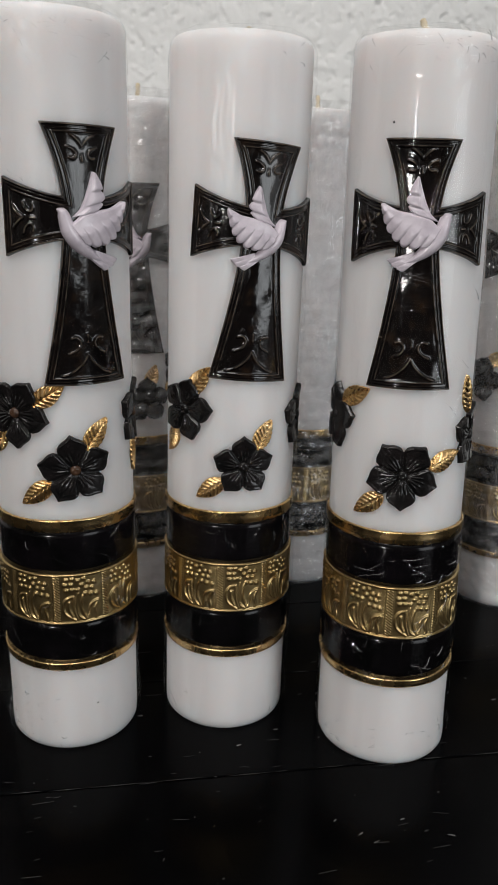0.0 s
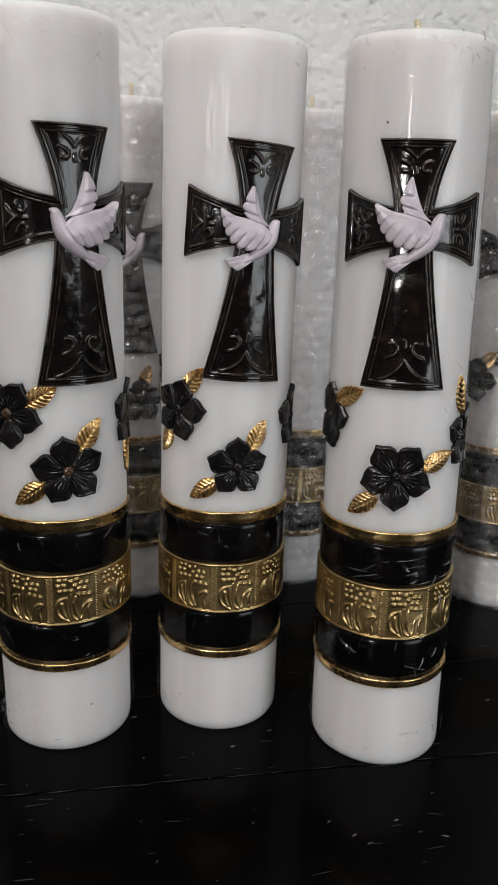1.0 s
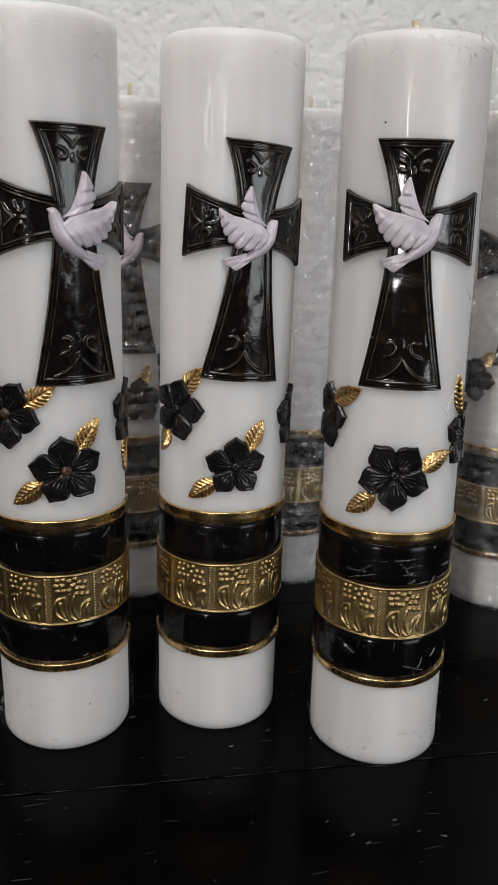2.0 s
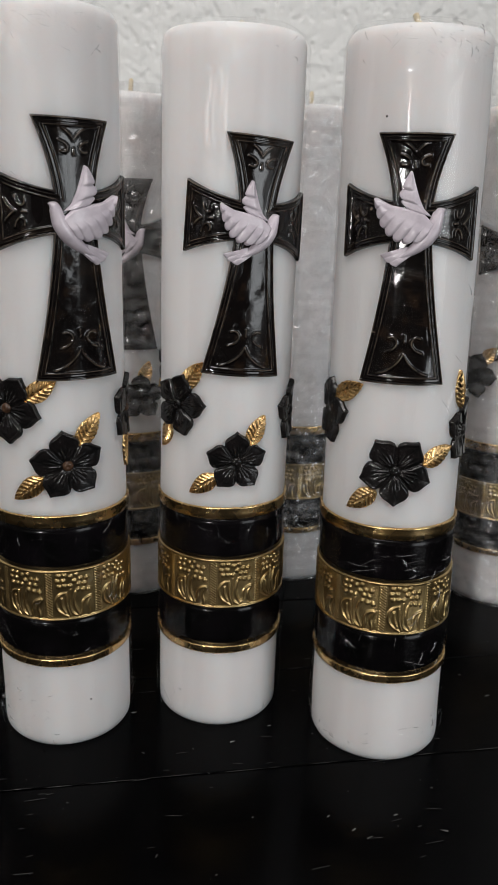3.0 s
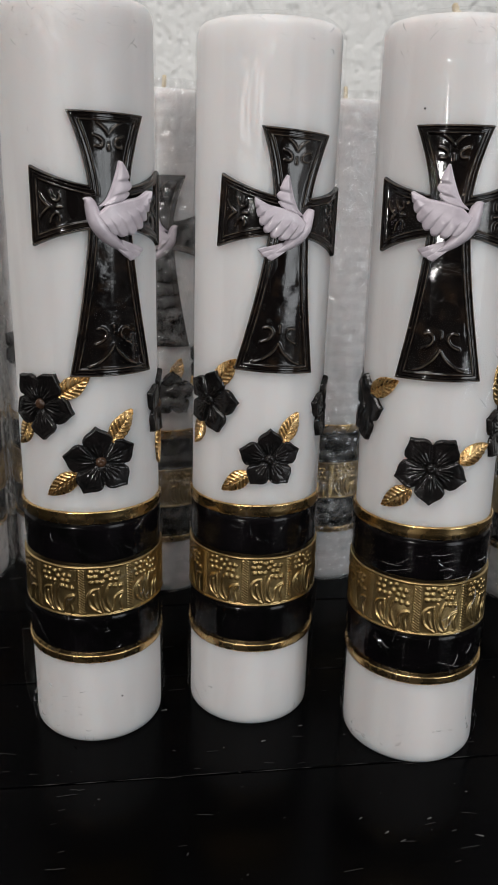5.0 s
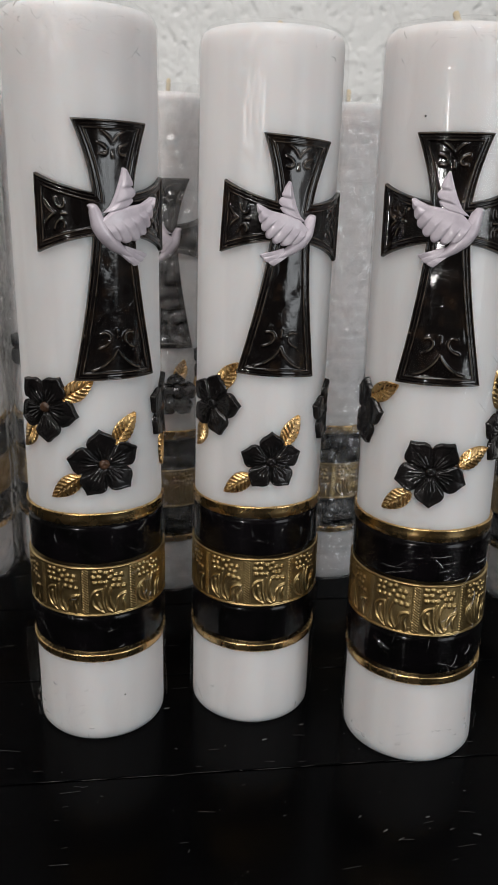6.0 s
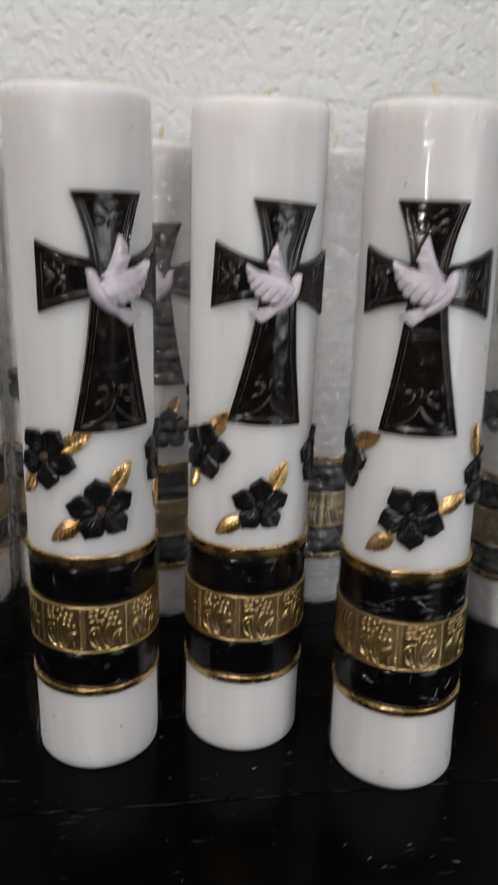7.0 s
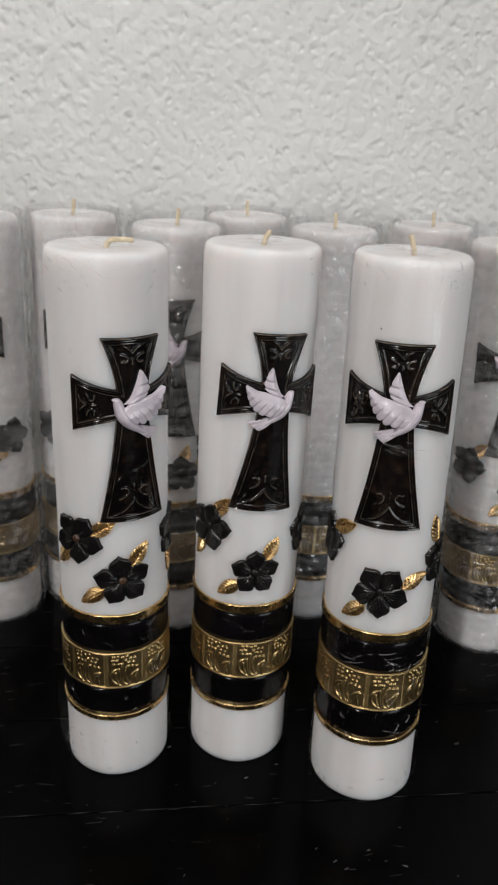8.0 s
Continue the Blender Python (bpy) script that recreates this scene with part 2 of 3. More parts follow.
def cross_carving(x, y):
    """Raised lines near the four ends: a peaked gable and two curls."""
    lines = []
    for s in (1, -1):
        lines.append([(0, 12.8), (0.7 * s, 11.4), (2.0 * s, 9.4), (4.2 * s, 7.2), (7.0 * s, 5.2), (10.0 * s, 4.2)])
        lines.append([(6.3 * s, 19.2), (4.4 * s, 19.6), (2.9 * s, 18.2), (2.9 * s, 16.2), (4.6 * s, 14.2), (7.2 * s, 13.2)])
    lines.append([(0, 17.6), (0, 20.4)])
    best = np.full(x.shape, 1.0)
    ends = ((0, -CROSS_DOWN, 0, 1.0, 1.0), (0, CROSS_UP, 180, 0.78, 0.62), (-CROSS_SIDE, 0, -90, 0.75, 0.6), (CROSS_SIDE, 0, 90, 0.75, 0.6))
    for ex, ey, turn, wide, tall in ends:
        px, py = turned(x - ex, y - ey, -turn)
        for line in (softened(line, 1) for line in lines):
            for (ax, ay), (bx, by) in zip(line, line[1:]):
                ax_, ay_, bx_, by_ = ax * wide / 1000, ay * tall / 1000, bx * wide / 1000, by * tall / 1000
                dx, dy = bx_ - ax_, by_ - ay_
                t = np.clip(((px - ax_) * dx + (py - ay_) * dy) / (dx * dx + dy * dy), 0, 1)
                best = np.minimum(best, np.hypot(px - ax_ - t * dx, py - ay_ - t * dy))
    return best


def cross_relief(x, y):
    """A beaded rim, a sloping border, a second fine bead and a sunk panel with carved ends."""
    d = cross_depth(x, y)
    h = -0.0004 + 0.0017 * step(-0.0001, 0.0004, d)
    h += 0.0005 * np.exp(-((d - 0.0006) / 0.00025) ** 2)
    h -= 0.00035 * np.exp(-((d - 0.0012) / 0.0003) ** 2)
    h -= 0.0003 * step(0.0014, 0.0027, d)
    h += 0.0004 * np.exp(-((d - 0.0030) / 0.00022) ** 2)
    h -= 0.0005 * step(0.0031, 0.0038, d)
    inside = step(0.0034, 0.0042, d)
    h += inside * 0.0007 * np.exp(-(cross_carving(x, y) / 0.0005) ** 2)
    return h + inside * 0.0003 * (vn(x * 230 + 40, y * 160 + 40, 3) - 0.5)


def cross_shape(body, phi, z, turn):
    sh = Shape()
    u0 = body.arc(phi)

    def lay(x, y):
        h = cross_relief(x, y)
        a, b = turned(x, y, turn)
        sh.sheet(*body.at(u0 + a, z + b, h))

    tt = np.linspace(-1, 1, 85)
    edge = np.sign(tt) * (1 - (1 - abs(tt)) ** 1.25)
    yy = np.linspace(-CROSS_DOWN, CROSS_UP, 281)
    w = np.where(yy > 0, 0.0076 + 0.0077 * np.clip(yy / CROSS_UP, 0, 1) ** 1.9, 0.0082 + 0.0096 * np.clip(-yy / CROSS_DOWN, 0, 1) ** 1.5)
    lay(edge[:, None] * w[None, :], np.repeat(yy[None, :], 85, 0))
    for s in (-1, 1):
        xx = s * np.linspace(0.0070, CROSS_SIDE, 72)
        if s < 0:
            xx = xx[::-1]
        g = 0.0074 + 0.0073 * np.clip(abs(xx) / CROSS_SIDE, 0, 1) ** 1.8
        lay(np.repeat(xx[:, None], 85, 1), g[:, None] * edge[None, :])
    return sh


def flower_shape(body, phi, z, turn, size):
    """Five broad petals with pointed tips, raised rims, a crease between each two and short ribs round the centre."""
    sh = Shape()
    n, m = 250, 30
    ang = np.linspace(0, 2 * np.pi, n, endpoint=False)
    a = (np.degrees(ang) + 36) % 72 - 36
    x = abs(a) / 36
    out = size * 1.06 * np.interp(x, (0, 0.1, 0.28, 0.6, 0.85, 1), (1.0, 0.945, 0.885, 0.835, 0.76, 0.655))
    s = np.linspace(1.0, 0.0, m)[None, :]
    r = out[:, None] * s
    cup = 0.0009 + 0.0011 * step(0.25, 0.86, s) * (1 - 0.45 * x[:, None] ** 2)
    crease = np.exp(-((1 - x[:, None]) * 36 * np.pi / 180 * r / 0.0007) ** 2)
    across = np.pi / 180 * r / 0.00042
    ribs = sum(np.exp(-((abs(a[:, None]) - at) * across) ** 2) * tall for at, tall in ((0, 0.8), (13, 1.0), (25, 0.7)))
    reach = step(0.18, 0.27, s) * step(0.68, 0.45, s)
    h = cup - 0.0012 * crease + 0.00055 * ribs * reach + 0.00025 * np.exp(-((s - 0.93) / 0.035) ** 2)
    h = np.maximum(h, 0.0004)
    h[:, 0] = -0.0004
    px, py = turned(r * np.cos(ang)[:, None], r * np.sin(ang)[:, None], turn)
    sh.sheet(*body.at(body.arc(phi) + px, z + py, h), closed=True)
    return sh


def bead_shape(body, phi, z, size=0.0023, rise=0.0016, foot=0.0006):
    """A small dome with a dimpled crown."""
    sh = Shape()
    ang = np.linspace(0, 2 * np.pi, 20, endpoint=False)[:, None]
    s = np.linspace(1, 0, 9)[None, :]
    h = foot + rise * np.sqrt(np.clip(1 - s ** 2, 0, 1)) - 0.25 * rise * np.exp(-(s / 0.3) ** 2)
    sh.sheet(*body.at(body.arc(phi) + size * s * np.cos(ang), z + size * s * np.sin(ang), h + 0 * ang), closed=True)
    return sh


def leaf_shape(body, base, tip, width):
    sh = Shape()
    bx, by, tx, ty = body.arc(base[0]), base[1], body.arc(tip[0]), tip[1]
    length, way = math.hypot(tx - bx, ty - by), math.degrees(math.atan2(ty - by, tx - bx))
    s, t = np.meshgrid(np.linspace(0, 1, 76), np.linspace(-1, 1, 25), indexing="ij")
    w = width * np.clip(np.sin(np.pi * np.clip(s, 0, 1) ** 0.8), 0, 1) ** 0.8 + 0.0003 * (1 - s)
    h = 0.0012 * (1 - 0.45 * t * t) - 0.0007 * np.exp(-(t / 0.09) ** 2)
    h += 0.00036 * np.sin(2 * np.pi * (s * 7.5 - abs(t) * 1.7)) * step(0.05, 0.2, abs(t)) * step(0.98, 0.85, abs(t))
    h += 0.0002 * np.exp(-((abs(t) - 0.9) / 0.07) ** 2)
    h = np.where(abs(t) > 0.99, -0.0004, h)
    h[0], h[-1] = -0.0004, -0.0003
    px, py = turned(s * length, t * w, way)
    sh.sheet(*body.at(bx + px, by + py, h))
    return sh


def dove_shapes(body, phi, z, mirror, turn, scale=1.0):
    """A flying dove in relief: the smooth body with its head, then tail, far wing and near wing as shapes of their own."""
    u0 = body.arc(phi)

    def lay(sh, x, y, h):
        x, y = turned(np.asarray(x) * scale / 1000, np.asarray(y) * scale / 1000, turn)
        x = -x if mirror else x
        X, Y, Z = body.at(u0 + x, z + y, np.asarray(h) / 1000)
        if mirror:
            X, Y, Z = X[::-1], Y[::-1], Z[::-1]
        sh.sheet(X, Y, Z)

    def curve(points, count):
        p = np.array(points, float)
        at, dense = np.linspace(0, len(p) - 1, count), np.arange(len(p))
        c = np.stack([np.interp(at, dense, p[:, k]) for k in range(2)], -1)
        for _ in range(count // 8):
            c[1:-1] = (c[:-2] + 2 * c[1:-1] + c[2:]) / 4
        return c

    def fan(root, tips, count, low, rise, ridge, jut, begin):
        """One sheet from a root line to a scalloped edge of count feathers, each with its own crest."""
        sh = Shape()
        n, m = count * 12 + 1, 22
        a, b = curve(root, n)[:, None], curve(tips, n)[:, None]
        f = np.linspace(0, count, n)[:, None]
        crest = np.sqrt(np.clip(1 - (2 * (f - np.floor(np.minimum(f, count - 0.001))) - 1) ** 2, 0, 1))
        t = np.linspace(0, 1, m)[None, :]
        reach = t * (1 + jut * (crest - 0.5) * t)
        x, y = a[..., 0] + (b - a)[..., 0] * reach, a[..., 1] + (b - a)[..., 1] * reach
        h = low + rise * np.sin(np.pi * (0.18 + 0.72 * t)) + ridge * (0.45 * crest + 0.75 * (1 - f % 1)) * step(begin, begin + 0.3, t)
        h[:, -1], h[:, 0], h[0], h[-1] = low - 1.4, low - 1.0, low - 1.2, low - 1.2
        lay(sh, x[::-1], y[::-1], h[::-1])
        return sh

    tail = fan([(1.4, -8.4), (2.4, -10.2), (3.2, -11.8)], [(-9.2, -11.9), (-6.6, -14.6), (-2.6, -16.6)], 3, 1.5, 0.8, 0.3, 0.06, 0.35)
    far = fan([(10.0, 3.0), (6.8, 5.8), (4.8, 9.8), (3.2, 14.2), (1.5, 19.6)], [(1.6, 5.0), (-1.8, 8.2), (-2.4, 11.0), (-1.6, 14.2), (0.7, 19.8)], 3, 1.6, 0.8, 1.1, 0.22, 0.12)
    near = fan([(10.4, 0.6), (6.4, 4.4), (0.4, 5.9), (-5.8, 6.9), (-11.4, 9.6)], [(6.4, -6.0), (2.4, -7.0), (-2.4, -6.3), (-6.3, -3.9), (-9.0, -0.1), (-10.6, 4.2), (-11.8, 9.2)], 7, 2.6, 1.5, 0.9, 0.16, 0.28)
    trunk = Shape()
    pts = np.array([(-1.2, -12.6, 1.0), (1.4, -11.2, 1.5), (4.8, -8.8, 2.4), (8.2, -5.4, 3.3), (10.9, -1.8, 3.1), (11.8, 1.2, 2.6), (12.4, 3.6, 2.3), (13.2, 5.1, 2.0), (14.3, 5.8, 0.9), (15.2, 5.9, 0.15)])
    s = np.linspace(0, len(pts) - 1, 60)
    cx, cy, cr = (np.interp(s, np.arange(len(pts)), pts[:, k]) for k in range(3))
    for _ in range(5):
        for c in (cx, cy, cr):
            c[1:-1] = (c[:-2] + 2 * c[1:-1] + c[2:]) / 4
    dx, dy = np.gradient(cx), np.gradient(cy)
    n = np.hypot(dx, dy)
    t = np.linspace(1, -1, 21)[None, :]
    lay(trunk, cx[:, None] + (dy / n * cr)[:, None] * t, cy[:, None] - (dx / n * cr)[:, None] * t, 0.6 + (0.9 * cr[:, None] + 0.9) * np.sqrt(np.clip(1 - t * t, 0, 1)))
    return trunk, tail, far, near


def ring_shape(body, profile, seg=96, wobble=0.0, seed=0):
    """A band turned round the candle: rows of (height, relief)."""
    sh = Shape()
    ang = np.linspace(0, 2 * np.pi, seg, endpoint=False)
    v = np.array([p[0] for p in profile])[None, :]
    h = np.array([p[1] for p in profile])[None, :]
    dz = wobble * (vn(ang * 12 / (2 * np.pi), 0 * ang + seed * 3.7, 4, 12) - 0.5)[:, None]
    sh.sheet(*body.at(ang[:, None] * body.r, v + dz, h + 0.4 * dz), closed=True)
    return sh


def stripe_shape(body, low, high, seed):
    mid = (low + high) / 2
    return ring_shape(body, [(low, -0.0002), (low, 0.0007), (low + 0.0005, 0.0010), (mid, 0.0013), (high - 0.0006, 0.0011), (high - 0.0002, 0.0012), (high, 0.0007), (high, -0.0002)], 120, 0.0005, seed)


def embossed_shape(body, low, high, phase):
    """Gold foil with pressed panels: a bunch of berries over two leaves and curved stems, hatched bars between."""
    sh = Shape()
    n, m = 756, 74
    deg = np.linspace(0, 360, n, endpoint=False)
    v = np.linspace(0, 1, m)
    u, w = np.meshgrid(((deg - phase) % 40) / 40 * 21.0, v * 25.0, indexing="ij")
    h = np.zeros_like(u)
    berries = [(4.0, 22.2), (6.5, 22.4), (3.5, 19.6), (6.0, 19.7), (4.1, 17.0), (6.5, 17.1), (8.8, 17.0), (9.0, 21.6), (11.6, 22.3), (10.6, 19.3),
               (13.4, 20.2), (15.9, 20.0), (12.6, 17.6), (15.0, 17.4), (12.0, 14.9), (14.4, 14.5), (16.9, 14.2)]
    for bx, by in berries:
        h = np.maximum(h, 0.55 * np.sqrt(np.clip(1 - ((u - bx) ** 2 + (w - by) ** 2) / 1.05, 0, 1)))

    def ridge(points, wide, tall):
        best = np.full(u.shape, 99.0)
        for (ax, ay), (bx, by) in zip(points, points[1:]):
            dx, dy = bx - ax, by - ay
            t = np.clip(((u - ax) * dx + (w - ay) * dy) / (dx * dx + dy * dy), 0, 1)
            best = np.minimum(best, np.hypot(u - ax - t * dx, w - ay - t * dy))
        return tall * np.exp(-(best / wide) ** 2)

    stems = ([(6.9, 13.7), (4.6, 13.3), (2.9, 11.2), (2.5, 8.2), (3.6, 4.8), (7.8, 2.0)], [(6.9, 13.0), (7.2, 7.0), (8.7, 2.4)],
             [(8.9, 15.5), (8.2, 11.0), (8.4, 6.5), (9.2, 3.5), (11.9, 1.9)], [(11.0, 14.0), (10.2, 11.0), (10.2, 8.0), (11.2, 5.0), (12.3, 2.4)],
             [(13.0, 2.2), (13.9, 5.0), (13.7, 8.0), (14.8, 10.0), (18.2, 11.0), (16.8, 9.0), (16.0, 6.4), (16.9, 3.6), (16.6, 1.9)], [(5.0, 11.0), (5.0, 7.5), (6.6, 4.0)])
    for points in stems:
        h = np.maximum(h, ridge(softened(points), 0.45, 0.50))
    side = np.minimum(u, 21 - u)
    hatch = 0.40 * (0.5 + 0.5 * np.sin(2 * np.pi * (w * 0.78 + np.where(u > 10, u - 21, u) * 0.55)))
    h = np.where(side < 1.35, hatch * step(1.35, 1.15, side) + 0.05, h)
    h = h + 0.22 * np.exp(-((side - 1.6) / 0.16) ** 2)
    rim = np.minimum(w, 25 - w)
    h = np.where(rim < 1.5, 0.55 * np.exp(-((rim - 0.75) / 0.42) ** 2), h)
    h = h / 800 + 0.0007 + 0.00018 * (vn(np.repeat(deg[:, None], m, 1) / 9, w / 6, 2, 40) - 0.5)
    h[:, 0], h[:, -1] = -0.0002, -0.0002
    sh.sheet(*body.at(np.radians(deg)[:, None] * body.r, low + (high - low) * v[None, :] + 0 * u, h), closed=True)
    return sh


def wax_shape(body, top):
    """The pillar: slightly uneven sides, a chamfered foot, a rounded shoulder and a dished top."""
    sh = Shape()
    ang = np.linspace(0, 2 * np.pi, 96, endpoint=False)[:, None]
    prof = [(0.0, -body.r * 0.999), (0.0, -0.006), (0.0, -0.0009), (0.0012, -0.0002), (0.004, 0.0)]
    prof += [(z, 0.0) for z in np.linspace(0.012, top - 0.012, 40)]
    prof += [(top - 0.005, -0.0001), (top - 0.0028, -0.0004), (top - 0.0012, -0.0011), (top - 0.0003, -0.0023), (top, -0.004)]
    prof += [(top - 0.0004, -0.008), (top - 0.0012, -0.015), (top - 0.0016, -0.024), (top - 0.0016, -body.r * 0.999)]
    v, h = np.array([p[0] for p in prof])[None, :], np.array([p[1] for p in prof])[None, :]
    uneven = 0.0003 * (vn(ang * 10 / (2 * np.pi) + 0 * v, v * 60 + 0 * ang, 5, 10) - 0.5) * (h > -0.001)
    sh.sheet(*body.at(ang * body.r, v + 0 * ang, h + uneven), closed=True)
    return sh


def wick_shape(body, foot, points, thick):
    """A braided cotton wick along a bent line that begins in the wax."""
    sh = Shape()
    pts = np.array(points)
    s = np.linspace(0, len(pts) - 1, 22)
    c = np.stack([np.interp(s, np.arange(len(pts)), pts[:, k]) for k in range(3)], -1)
    c += np.array([body.lean[0] * foot, body.lean[1] * foot, foot])
    d = np.gradient(c, axis=0)
    d /= np.linalg.norm(d, axis=1)[:, None]
    side = np.cross(d, np.array([0.3, 1.0, 0.2]))
    side /= np.linalg.norm(side, axis=1)[:, None]
    up = np.cross(side, d)
    a = np.linspace(0, 2 * np.pi, 10, endpoint=False)
    r = thick * (1 + 0.15 * np.sin(np.arange(22) * 1.9))
    r[-1] = thick * 0.15
    ring = [c + r[:, None] * (math.cos(t) * side + math.sin(t) * up) for t in a]
    g = np.stack(ring, 0)
    sh.sheet(g[..., 0], g[..., 1], g[..., 2], closed=True)
    return sh


def film_shape(body, top, fold, loose, seed):
    """Clear wrap: snug at the bands, loose over the cross, crumpled at foot and shoulder, with one standing fold."""
    sh = Shape()
    ang = np.linspace(0, 2 * np.pi, 220, endpoint=False)[:, None]
    z = np.concatenate([np.linspace(0.0006, 0.036, 34), np.linspace(0.040, top - 0.03, 70), np.linspace(top - 0.027, top + 0.0012, 24)])
    zz = z[None, :] + 0 * ang
    q = ang * 24 / (2 * np.pi) + 0 * zz
    base = 0.0013 - 0.0006 * step(0.12, 0.16, zz)
    slow = (vn(q / 3, zz * 30 + seed * 9, 6, 8) - 0.5) * 0.0006
    pleat = (vn(q * 2, zz * 12 + seed * 5, 7, 48) - 0.5) * 0.0005
    foot = step(0.034, 0.004, zz) * (vn(q * 1.5 + zz * 160, zz * 240, 8, 36) - 0.35) * 0.0030
    head = step(top - 0.03, top - 0.004, zz) * (vn(q * 2, zz * 260, 9, 48) - 0.5) * 0.0018
    da = (np.degrees(ang) - fold + 180) % 360 - 180
    stand = loose * np.exp(-(da / 7.0) ** 2) * (0.6 + 0.8 * vn(0 * q + 3.3, zz * 26, 2)) * step(0.0, 0.02, zz)
    shoulder = 0.0034 * step(top - 0.0045, top + 0.0012, zz)
    h = np.maximum(base + slow + pleat + foot + head + stand, 0.0002 + 0.0007 * step(0.125, 0.115, zz)) - shoulder
    X, Y, Z = body.at(ang * body.r, zz, h)
    # over the shoulder and in across the top
    ins = np.linspace(0.0, 0.9, 16)[None, 1:]
    last = h[:, -1:]
    rough = (vn(ang * 40 / (2 * np.pi) + 0 * ins, ins * 14 + seed, 10, 40)) * 0.0012
    X2, Y2, Z2 = body.at(ang * body.r, top + 0.0012 + rough + 0 * ins, last * (1 - ins) - ins * (body.r - 0.003))
    sh.sheet(np.concatenate([X, X2], 1), np.concatenate([Y, Y2], 1), np.concatenate([Z, Z2], 1), closed=True)
    return sh


def bubble_shape(body, top):
    """Bubble wrap round a candle: domes in staggered rows on a loose sheet, folded in at the top."""
    sh = Shape()
    n = 210
    ang = np.linspace(0, 2 * np.pi, n, endpoint=False)[:, None]
    z = np.linspace(0.0008, top + 0.004, 300)
    zz = z[None, :] + 0 * ang
    girth, count = 2 * np.pi * (body.r + 0.0028), 24
    pitch = girth / count
    rows = pitch * 0.87
    row = np.round(zz / rows)
    u = ang / (2 * np.pi) * girth + (row % 2) * pitch / 2
    du = (u / pitch - np.round(u / pitch)) * pitch
    d2 = (du ** 2 + (zz - row * rows) ** 2) / (pitch * 0.45) ** 2
    slack = (vn(ang * 9 / (2 * np.pi) + 0 * zz, zz * 34, 6, 9) - 0.4) * 0.0030
    crumple = (vn(ang * 40 / (2 * np.pi) + zz * 30, zz * 150, 9, 40) - 0.5) * 0.0016 + (vn(ang * 90 / (2 * np.pi), zz * 330, 10, 90) - 0.5) * 0.0010
    squash = 0.15 + 0.85 * vn(np.round(u / pitch) * 1.7, row * 1.3, 1, 44)
    h = 0.0020 + np.maximum(slack, 0) + crumple + 0.0024 * squash * np.sqrt(np.clip(1 - d2, 0, 1))
    h = np.maximum(h, 0.0006) - 0.0035 * step(top - 0.004, top + 0.004, zz) * vn(ang * 24 / (2 * np.pi) + 0 * zz, zz * 90, 3, 24)
    sh.sheet(*body.at(ang * body.r, zz - 0.0, h), closed=True)
    return sh


def crease_shape(body, fields, seed):
    """Sharp creases pressed into the clear wrap: fine tented ridges, strewn over fields of the round and the height."""
    sh = Shape()
    rng = random.Random(seed)
    for left, right, low, high, count, short, long, way, spread in fields:
        for _ in range(count):
            phi, z = rng.uniform(left, right), rng.uniform(low, high)
            length, turn, bend = rng.uniform(short, long) / 1000, radians(rng.gauss(way, spread)), rng.gauss(0, 0.22)
            s = np.linspace(-0.5, 0.5, 9)
            along, aside = s * length, bend * (0.25 - s * s) * length
            x, y = along * math.cos(turn) - aside * math.sin(turn), along * math.sin(turn) + aside * math.cos(turn)
            wide = rng.uniform(0.00003, 0.00008) * (1 - (2 * abs(s)) ** 3) + 0.00001
            nx, ny = -math.sin(turn) * wide, math.cos(turn) * wide
            lift = 0.0017 + 0.0005 * (1 - (2 * s) ** 2)
            rows = [body.at(body.arc(phi) + x + k * nx, np.maximum(z + y + k * ny, 0.001), lift - 0.0005 * abs(k)) for k in (-1, 0, 1)]
            sh.sheet(*(np.stack([row[c] for row in rows], 0) for c in range(3)))
    return sh


